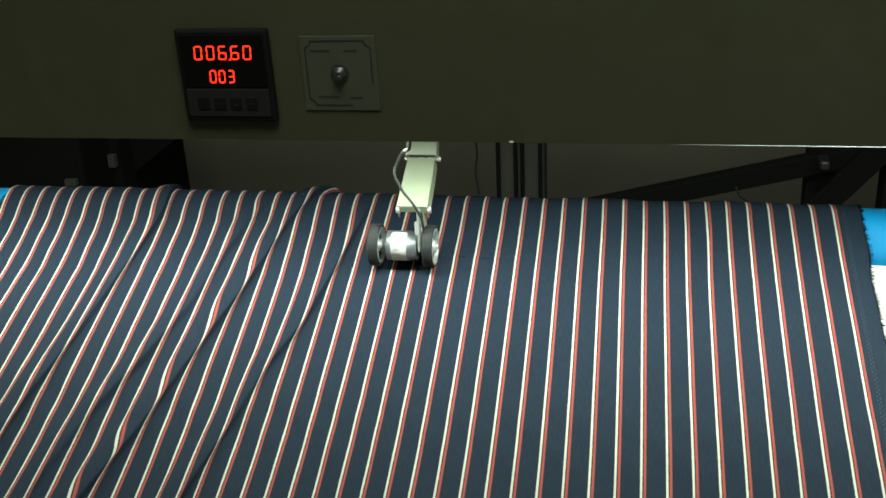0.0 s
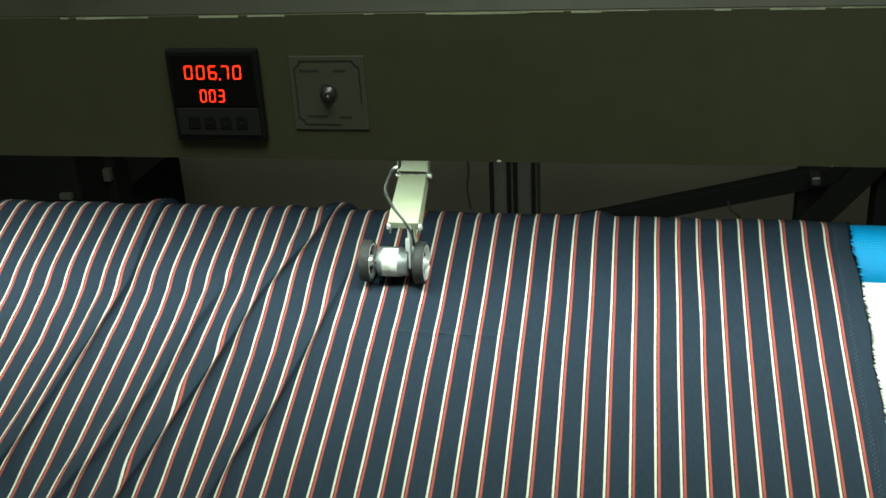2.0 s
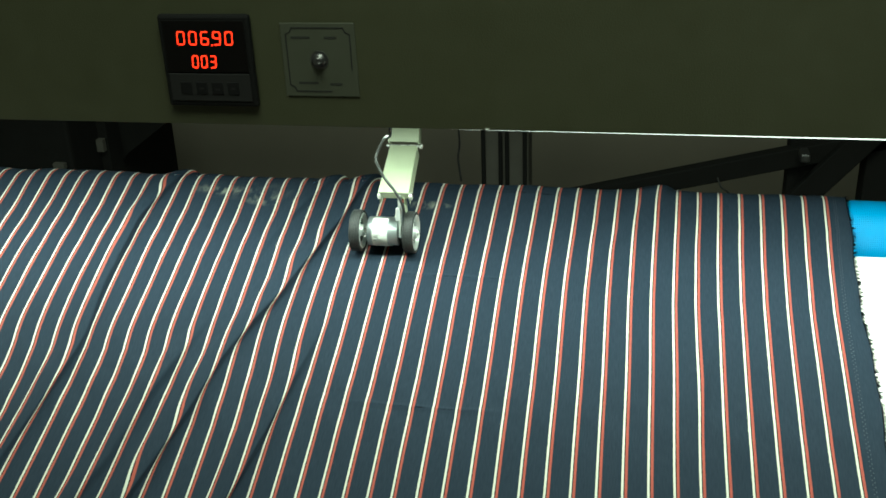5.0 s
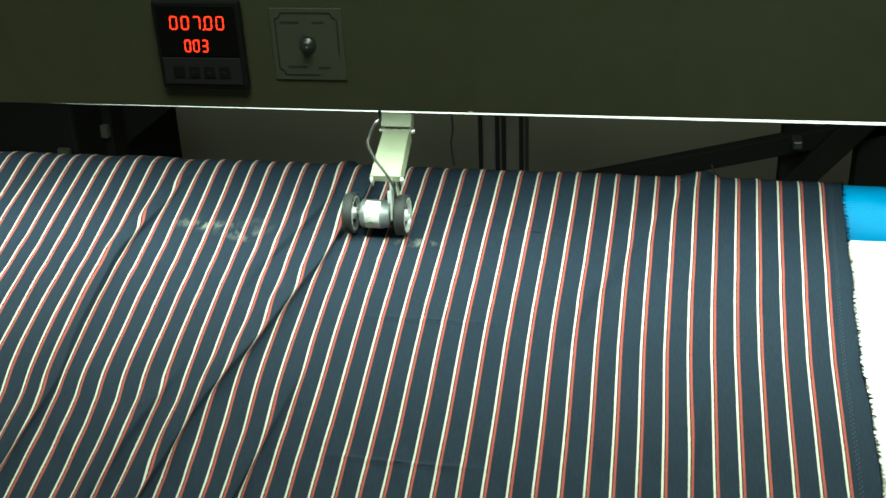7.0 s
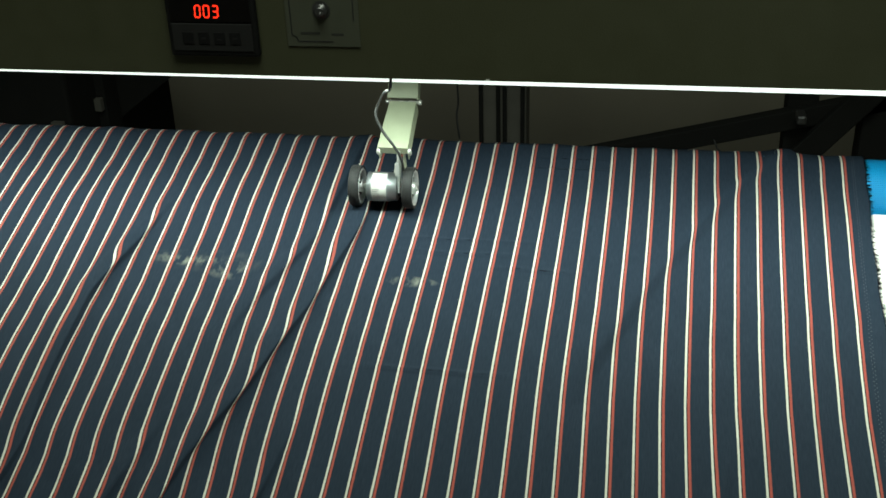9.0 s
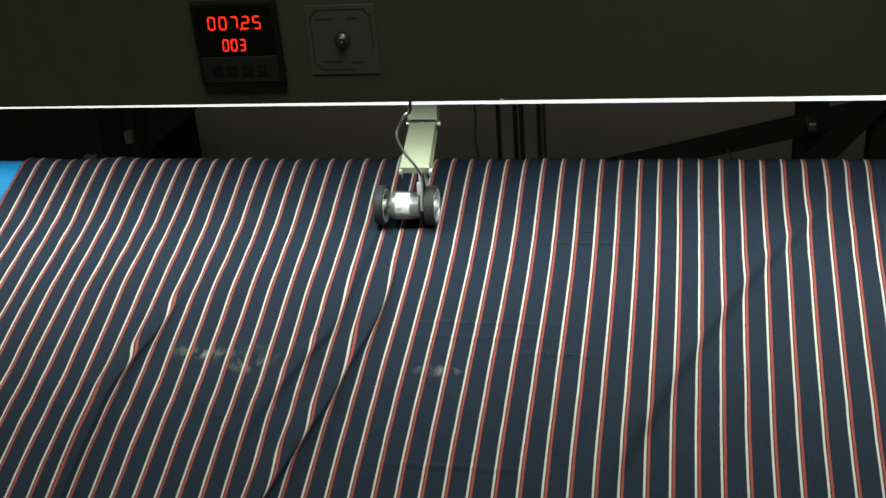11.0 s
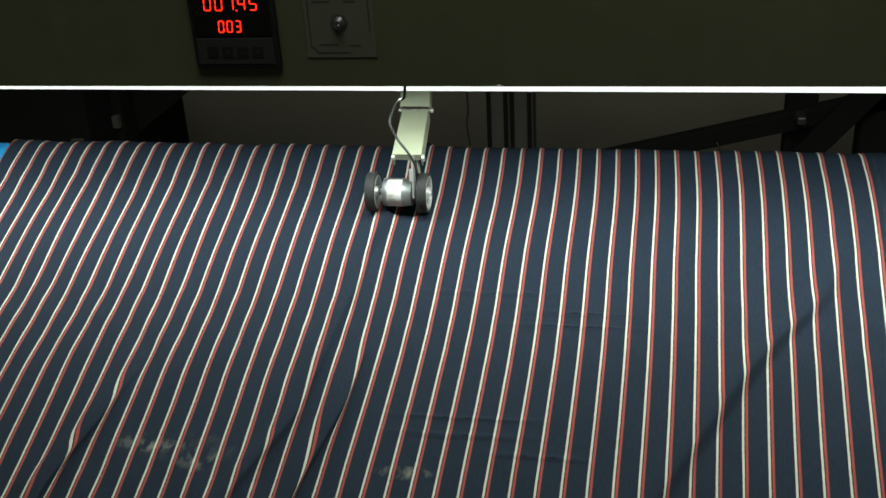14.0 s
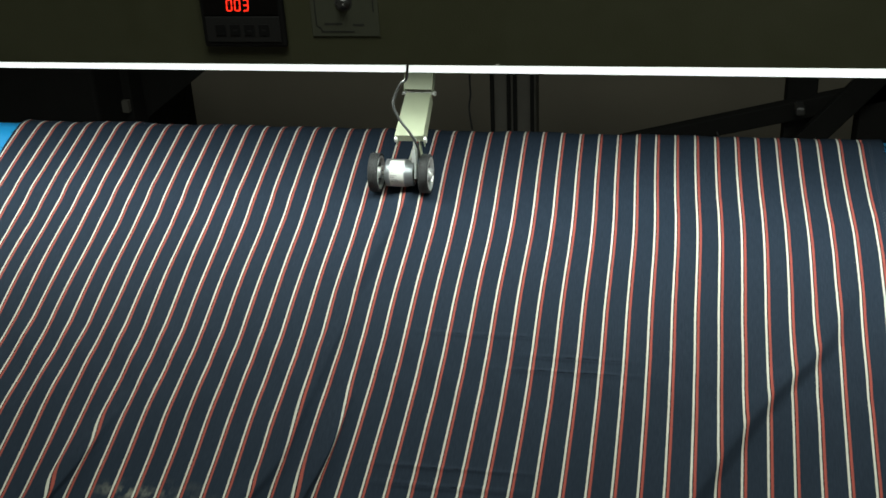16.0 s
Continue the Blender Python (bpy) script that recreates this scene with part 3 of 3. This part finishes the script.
def wheel(x, flip):
    ob = thing("measuring_wheel", "aluminium measuring wheel with a knurled black rubber tyre", "wheel", pose(x, WY, Z0 + WZ), group="measuring wheels")
    part("tyre", lathe([(-0.0070, 0.0248), (-0.0072, 0.0279), (-0.0062, 0.0289), (0.0062, 0.0289), (0.0072, 0.0279), (0.0070, 0.0248)], 72, closed=True, uv=True), TYRE, ob)
    rim = part("rim", lathe([(-0.0072, 0.0222), (-0.0074, 0.0226), (-0.0074, 0.0243), (-0.0070, 0.0248), (0.0070, 0.0248), (0.0074, 0.0243), (0.0074, 0.0226), (0.0072, 0.0222), (0.0022, 0.0214), (-0.0022, 0.0214)], 56, closed=True), RIM, ob)
    part("web", lathe([(0.0020, 0.0215), (0.0018, 0.0085), (-0.0018, 0.0085), (-0.0020, 0.0215)], 48, closed=True), STEEL, ob, "dark dished web")
    part("hub", lathe([(-0.0085, 0.0037), (-0.0085, 0.0078), (-0.0080, 0.0085), (0.0080, 0.0085), (0.0085, 0.0078), (0.0085, 0.0037)], 40, closed=True), RIM, ob)
    for k in range(3):
        ang = 2 * math.pi * k / 3 + 0.4
        # solid black discs give the darkness inside the lightening holes; none is cut
        part("dark_hole_disc", lathe([(-0.0025, 0.0040), (0.0025, 0.0040)], 18), INK, rim, m=pose(0, 0.0146 * math.cos(ang), 0.0146 * math.sin(ang)))
    part("grub_screw", lathe([(0.0, 0.0016), (0.0092, 0.0016)], 10), STEEL, rim, m=pose(0.0055 * flip, 0, 0.0, 0, -90, 0))
    WHEELS.append((ob, x))


wheel(-0.0345, 1)
wheel(0.0405, -1)

cable = thing("encoder_cable", "grey braided encoder cable hanging from the instrument box", "cable", pose(0, 0, Z0))
part("sheath", tube([(0.066, -0.326, 0.275), (0.058, -0.324, 0.214), (0.044, -0.273, 0.182), (0.023, -0.215, 0.157), (0.0080, -0.188, 0.132), (0.0030, -0.187, 0.115), (0.0120, -0.187, 0.092), (0.0245, -0.188, 0.075), (0.032, -0.186, 0.060), (0.034, -0.178, 0.045), (0.032, -0.160, 0.022)], 0.0019, 10), CABLE, cable)
wire = thing("loose_cable", "thin black cable hanging behind the feed roller", "cable", pose(0, 0, Z0))
part("sheath", tube([(0.085, 0.06, 0.27), (0.0735, 0.06, 0.10), (0.0735, 0.06, 0.05), (0.0705, 0.06, 0.025), (0.0745, 0.06, -0.012)], 0.0018, 6), BLACKCABLE, wire)

# ---- the cloth: one web, cut into rigid strips across its width that follow each other over the roller and down the table ----
STRIP = 0.008
M0, M1 = -1.22, 0.80
FOLDS = [  # rows of (across, along) on the cloth; height, left and right width of the ridge, how far it leans over, shares of a stripe it swallows (along, share)
    ([(-0.340, -0.42), (-0.378, -0.25), (-0.403, -0.170), (-0.402, -0.009), (-0.392, 0.079), (-0.412, 0.227), (-0.429, 0.337), (-0.450, 0.428), (-0.459, 0.483), (-0.50, 0.82)], 0.0108, 0.019, 0.0078, 0.85, [(-0.3, 0.0), (-0.2, 0.06), (-0.05, 0.08), (0.09, 0.3), (0.2, 0.55), (0.45, 0.5)]),
    ([(-0.060, -0.46), (-0.073, -0.307), (-0.102, -0.165), (-0.130, -0.086), (-0.150, -0.020), (-0.167, 0.017), (-0.194, 0.092), (-0.216, 0.20), (-0.249, 0.325), (-0.269, 0.406), (-0.294, 0.498), (-0.321, 0.574), (-0.385, 0.82)], 0.0122, 0.019, 0.0080, 0.85, [(-0.4, 0.0), (-0.25, 0.18), (-0.12, 0.38), (-0.05, 0.5), (0.09, 0.62), (0.2, 0.3), (0.4, 0.14)]),
    ([(-0.215, -0.03), (-0.264, 0.150), (-0.285, 0.265), (-0.320, 0.370), (-0.355, 0.458), (-0.380, 0.554), (-0.44, 0.82)], 0.0095, 0.018, 0.0074, 0.55, [(0.05, 0.0), (0.09, 0.12), (0.2, 0.26), (0.4, 0.32)]),
    ([(-0.060, -0.04), (-0.104, 0.188), (-0.125, 0.298), (-0.156, 0.378), (-0.171, 0.453), (-0.197, 0.548), (-0.26, 0.82)], 0.0102, 0.018, 0.0074, 0.8, [(0.0, 0.0), (0.09, 0.2), (0.2, 0.45), (0.4, 0.52)]),
    ([(-0.085, -0.64), (-0.108, -0.466), (-0.124, -0.288), (-0.157, -0.214), (-0.185, -0.138), (-0.206, -0.02)], 0.0080, 0.017, 0.0074, 0.5, [(-0.35, 0.0), (-0.2, 0.14), (-0.1, 0.14), (-0.02, 0.0)]),
    ([(0.575, -0.68), (0.51, -0.52), (0.448, -0.445), (0.411, -0.386), (0.354, -0.278), (0.321, -0.215), (0.298, -0.162), (0.270, -0.105), (0.235, 0.0)], 0.0095, 0.028, 0.0115, 0.12, [(-0.6, 0.03), (-0.2, 0.10), (-0.1, 0.05)]),
    ([(-0.045, -0.98), (-0.060, -0.80), (-0.095, -0.62), (-0.13, -0.46)], 0.009, 0.022, 0.013, 0.3, [(-0.8, 0.0)]),
    ([(0.44, -0.06), (0.42, 0.06), (0.40, 0.24)], 0.005, 0.012, 0.008, 0.3, [(0.0, 0.04)]),
    ([(0.42, -0.30), (0.40, -0.17), (0.385, -0.04)], 0.005, 0.014, 0.010, 0.3, [(0.0, 0.04)]),
    ([(0.585, -0.40), (0.575, -0.30), (0.575, -0.18)], 0.005, 0.012, 0.008, 0.3, [(0.0, 0.04)]),
]


GRID = np.linspace(-0.06, 0.04, 101)
SMOOTH = np.arange(M0 - 0.1, M1 + 0.1, 0.005)


def smooth_line(pts):
    line = np.interp(SMOOTH, [q for _, q in pts], [p for p, _ in pts])
    soft = np.convolve(np.pad(line, 8, mode="edge"), np.hanning(19)[1:-1] / np.hanning(19).sum(), mode="valid")
    return soft


CREASES = [(smooth_line(pts), pts[0][1], pts[-1][1], tall, wl, wr, over, eaten) for pts, tall, wl, wr, over, eaten in FOLDS]


def cloth_lift(u, m):
    """Height of the cloth above its bed and its sideways lean, at across u and along m (arrays)."""
    h = 0.0006 + 0.0011 * (np.sin(u * 31 + 6 * m + 1.3 * np.sin(m * 17)) * np.sin(m * 8.5 + u * 4) + 1)
    left = np.clip((0.05 - u) / 0.5, 0, 1)
    h = h + left * 0.0009 * (np.sin(u * 46 + m * 11 + 2 * np.sin(m * 6 + u * 7)) + 1) + 0.0005 * np.sin(u * 90 - m * 37 + 3 * np.sin(m * 21))
    lean, taken = np.zeros_like(h), np.zeros_like(h)
    # shallow cross creases that the wheel presses in
    for cm, cu, w in WEFT:
        h = h + 0.0015 * np.exp(-(((m - cm) / 0.0035) ** 2) - ((u - cu) / w) ** 4)
    for line, first, last, tall, wl, wr, over, eaten in CREASES:
        if m[0] < first or m[0] > last:
            continue
        centre = np.interp(m, SMOOTH, line)
        ends = np.clip((m - first) / 0.17, 0, 1) * np.clip((last - m) / 0.17, 0, 1)
        ends = ends * ends * (3 - 2 * ends)
        a = tall * ends * (0.93 + 0.12 * np.sin(m * 21 + line[0] * 60))
        e = (u - centre) * 0.94
        bump = a * np.exp(-((e / np.where(e < 0, wl, wr)) ** 2))
        h = np.maximum(h, h * 0.6 + bump)
        lean = lean + 1.15 * over * a * np.exp(-((e / 0.0078) ** 2))
        # cloth used up by the ridge, by the length of its section
        peak = float(a[0])
        if peak > 1e-5:
            gh = peak * np.exp(-((GRID / np.where(GRID < 0, wl, wr)) ** 2))
            gl = 1.15 * over * peak * np.exp(-((GRID / 0.0078) ** 2))
            used = np.cumsum(np.hypot(np.diff(GRID + gl), np.diff(gh)) - np.diff(GRID))
            used = np.concatenate([[0], used])
            amount = float(np.interp(m[0], [q for q, _ in eaten], [q for _, q in eaten]))
            share = (0.6 * (used[-1] - used) / (used[-1] + 0.002) + 0.4 * (0.5 - 0.5 * np.tanh(GRID / 0.010))) * PITCH * amount * float(ends[0])
            taken = taken - np.interp(e, GRID, share)
    return h, lean, taken


def wander(m):
    """How far the web ran aside as it was laid on the roller."""
    return float(np.interp(m + np.linspace(-0.06, 0.06, 13), [-0.86, -0.72, -0.60, -0.445, -0.27, -0.184, 0.17, 0.52], [0.006, 0.0100, 0.0055, 0.006, 0.0, -0.0035, 0.0, 0.006]).mean())


def stripes_at(u, m):
    """The weave's own measure across: the web is pulled narrower on one side, and wider on the other."""
    slack = float(np.interp(m, [-0.78, -0.50], [0.0283, 0.0276]))
    tight = float(np.interp(m, [-0.75, -0.30], [0.0293, 0.0285]))
    drawn = 1 + float(np.interp(m, [-0.95, -0.80, -0.62, -0.45, -0.20, -0.05], [0.008, 0.008, 0.014, 0.005, 0.010, 0.0]))
    u = np.where(u > 0.10, 0.10 + (u - 0.10) / drawn, u)
    return np.where(u > 0.33, 0.33 + (u - 0.33) * (PITCH / tight), np.where(u > 0.08, u, 0.08 + (u - 0.08) * (PITCH / slack)))


def edges(m):
    back = min(max((-0.05 - m) / 0.35, 0), 1)
    ragged = 0.0016 * math.sin(m * 23) + 0.0009 * math.sin(m * 61 + 1)
    return -0.659 - 0.07 * back - 0.028 * min(max((-0.5 - m) / 0.4, 0), 1) + ragged, 0.617 + 0.010 * min(max((-0.50 - m) / 0.12, 0), 1) + ragged


def web_path():
    """The way of the web, from behind the roller to under the table, every 2 mm: arrays of run, y, z."""
    tx = RC[0] - ROLLER_R * SN
    tz = RC[1] + ROLLER_R * CS
    pts = []
    step = 0.002
    back = RC[0] + ROLLER_R
    low = -0.56
    for k in range(int(1.0 / step), 0, -1):
        pts.append((back - 0.05 - k * step, low - 0.05))
    for k in range(40):
        a = math.pi / 2 * k / 40
        pts.append((back - 0.05 + 0.05 * math.sin(a), low - 0.05 * math.cos(a)))
    k = low
    while k < RC[1] - 0.001:
        pts.append((back, k))
        k += step
    total = math.pi / 2 + SLOPE
    for k in range(90):
        a = -math.pi / 2 + total * k / 90
        pts.append((RC[0] - ROLLER_R * math.sin(a), RC[1] + ROLLER_R * math.cos(a)))
    start = len(pts)
    length = (-0.80 - tx) / -CS
    for k in range(int(length / step)):
        pts.append((tx - CS * k * step, tz - SN * k * step))
    ey, ez = pts[-1]
    cy, cz = ey + SN * 0.03, ez - CS * 0.03
    for k in range(1, 30):
        a = SLOPE + (math.pi / 2 - SLOPE) * k / 30
        pts.append((cy - 0.03 * math.sin(a), cz + 0.03 * math.cos(a)))
    y0 = cy - 0.03
    z = cz
    while z > -0.72:
        pts.append((y0, z))
        z -= step
    for k in range(30):
        a = math.pi / 2 * k / 30
        pts.append((y0 + 0.05 - 0.05 * math.cos(a), z - 0.05 * math.sin(a)))
    for k in range(int(1.3 / step)):
        pts.append((y0 + 0.05 + k * step, z - 0.05))
    p = np.array(pts)
    run = np.concatenate([[0], np.cumsum(np.hypot(*np.diff(p, axis=0).T))])
    # the run counts from the table's tangent line, which lies 40.1 mm below the crest along the slope
    return run - run[start] + 0.0401, p[:, 0], p[:, 1]


RUN, WEB_Y, WEB_Z = web_path()
TURN = np.unwrap(np.arctan2(-np.gradient(WEB_Z), -np.gradient(WEB_Y)))
BENT = np.abs(np.gradient(TURN, RUN)) > 0.5
BENDS = []
for k in np.flatnonzero(np.diff(BENT.astype(int))):
    BENDS.append(float(RUN[k]))


def sideways(t):
    ts = np.clip(t + np.linspace(-0.6, 0.6, 9), 0, 16)
    return float(np.interp(ts, [0, 1, 2, 3, 4, 6.5, 7, 8, 10.3, 11, 12, 14, 16], [0, 0.003, 0.003, 0.0055, 0.0125, 0.0245, 0.031, 0.0285, 0.050, 0.0575, 0.055, 0.063, 0.069]).mean())


def skew(t):
    """How far the web slews aside on its way down the table late on, for each metre of run."""
    return float(np.interp(np.clip(t + np.linspace(-0.5, 0.5, 7), 0, 16), [0, 13, 14.3, 15.3, 16], [0, 0, -0.015, -0.012, -0.005]).mean())


web = thing("striped_cloth", "creased navy cotton cloth with white and red stripes on the table", "cloth", pose(0, 0, Z0))
STRIPS = []
fray = random.Random(11)
LEFT, RIGHT = 330, 151
COLUMNS = LEFT + RIGHT - 1     # closer together where the folds lie


def cloth_strip(m_low):
    m_mid = m_low + STRIP / 2
    ul, ur = edges(m_mid)
    ul2, ur2 = edges(m_low + STRIP)
    ul1, ur1 = edges(m_low)
    rows_m = [m_low - 0.0020, m_low, m_mid, m_low + STRIP]
    verts, normals, uvs = [], [], []
    for r, mm in enumerate(rows_m):
        l, rr_ = (ul1, ur1) if r < 2 else (ul, ur) if r == 2 else (ul2, ur2)
        u = np.concatenate([np.linspace(l, 0, LEFT), np.linspace(0, rr_, RIGHT)[1:]])
        mv = np.full_like(u, mm)
        h, lean, taken = cloth_lift(u, mv)
        e = 0.0008
        (h1, l1, _), (h0, l0, _) = cloth_lift(u + e, mv), cloth_lift(u - e, mv)
        hu, lu = (h1 - h0) / (2 * e), (l1 - l0) / (2 * e)
        hm = (cloth_lift(u, mv + e)[0] - cloth_lift(u, mv - e)[0]) / (2 * e)
        drop = 0.0007 if r == 0 else 0.0
        y = -(mm - m_mid)          # the strip's own y looks back up the web
        verts += [(float(p + q) + wander(mm), y, float(z - drop)) for p, q, z in zip(u, lean, h)]
        n = np.stack([-hu, hm, np.maximum(1 + lu, 0.05)], 1)
        n /= np.linalg.norm(n, axis=1)[:, None]
        normals += [tuple(map(float, v)) for v in n]
        uvs += [(float(p), mm) for p in stripes_at(u, mm) + taken]
    faces = []
    for r in range(len(rows_m) - 1):
        for i in range(COLUMNS - 1):
            a = r * COLUMNS + i
            faces.append((a, a + COLUMNS, a + COLUMNS + 1, a + 1))
    # loose threads along the cut edges
    for side, edge in ((-1, ul), (1, ur)):
        for k in range(8 if side > 0 else 3):
            y = fray.uniform(-STRIP / 2, STRIP / 2)
            ln = fray.uniform(0.0025, 0.0085)
            w = fray.uniform(0.0004, 0.0011)
            dy = fray.uniform(-0.003, 0.003)
            x0 = edge - side * 0.001 + wander(m_mid)
            z0, z1 = 0.0022, fray.uniform(0.0003, 0.004)
            a = len(verts)
            verts += [(x0, y - w, z0), (x0 + side * ln, y + dy, z1), (x0, y + w, z0)]
            normals += [(0, 0, 1)] * 3
            uvs += [(0.600, m_mid)] * 3
            faces.append((a, a + 1, a + 2) if side < 0 else (a, a + 2, a + 1))
    me = bpy.data.meshes.new("cloth_strip")
    me.from_pydata(verts, [], faces)
    lay = me.uv_layers.new(name="UVMap")
    idx = np.empty(len(me.loops), int)
    me.loops.foreach_get("vertex_index", idx)
    lay.data.foreach_set("uv", np.array(uvs)[idx].ravel())
    me.polygons.foreach_set("use_smooth", [True] * len(me.polygons))
    me.normals_split_custom_set_from_vertices(normals)
    me.materials.append(CLOTH)
    ob = new("cloth_strip", me)
    ob.parent = web
    STRIPS.append((ob, m_mid))


m = M0
while m < M1:
    cloth_strip(m)
    m += STRIP


# ---- motion ----
def fed(t):
    """How much cloth has run off by t; a little more slack is drawn in after the ninth second."""
    k = min(max((t - 8.0) / 2.4, 0), 1)
    return SPEED * t + 0.026 * k * k * (3 - 2 * k)


def strip_pose(m_mid, t):
    s = m_mid + fed(t)
    ya, yb = np.interp([s - STRIP / 2, s + STRIP / 2], RUN, WEB_Y)
    za, zb = np.interp([s - STRIP / 2, s + STRIP / 2], RUN, WEB_Z)
    turn = float(np.interp(s, RUN, TURN))
    return pose(sideways(t) + skew(t) * min(max(s - 0.04, 0), 0.8), (ya + yb) / 2, (za + zb) / 2, math.degrees(turn), 0, 0)


FED_T = np.linspace(-0.5, 16.5, 341)
FED = np.array([fed(t) for t in FED_T])


def key_cloth():
    for ob, m_mid in STRIPS:
        ts = {0.5 * k for k in range(33)}
        for a, b in zip(BENDS[::2], BENDS[1::2]):
            ta, tb = [float(np.interp(q - m_mid, FED, FED_T, left=-9, right=99)) for q in (a - 0.010, b + 0.010)]
            for t in (ta - 1.0, ta - 0.4, ta - 0.2, tb + 0.2, tb + 0.4, tb + 1.0):
                if 0 < t < 16:
                    ts.add(round(t * FPS) / FPS)
            k = max(0, math.floor(max(ta, 0) / 0.2))
            while k * 0.2 <= min(tb, 16):
                if k * 0.2 >= ta - 0.2:
                    ts.add(round(k * 0.2, 3))
                k += 1
        walk(ob, [(t, strip_pose(m_mid, t)) for t in sorted({round(v * FPS) / FPS for v in ts})])


def key_counter():
    """The counter steps by 0.05 every 0.848 s, and its bars come forward through the window or sink behind it."""
    steps = [(0.0, 660)]
    t, n = 0.42, 660
    while t < 16:
        n += 5
        steps.append((round(t * FPS) / FPS, n))
        t += 0.848
    for seg, place, which, x, z in LIVE:
        rows = []
        last = None
        for t, n in steps:
            digit = str(n)[place - 2]
            y = SHOWN if which in SEGMENTS[digit] else HIDDEN
            if last is not None and y != last:
                rows.append((t - 1 / FPS, pose(x, last, z)))
            rows.append((t, pose(x, y, z)))
            last = y
        rows.append((16.0, pose(x, last, z)))
        walk(seg, rows)


def motions():
    key_cloth()
    key_counter()
    for ob, x in WHEELS:
        walk(ob, [(k * 0.5, pose(x, WY, Z0 + WZ, -math.degrees(SPEED / 0.0289) * k * 0.5, 0, 0)) for k in range(33)])


motions()
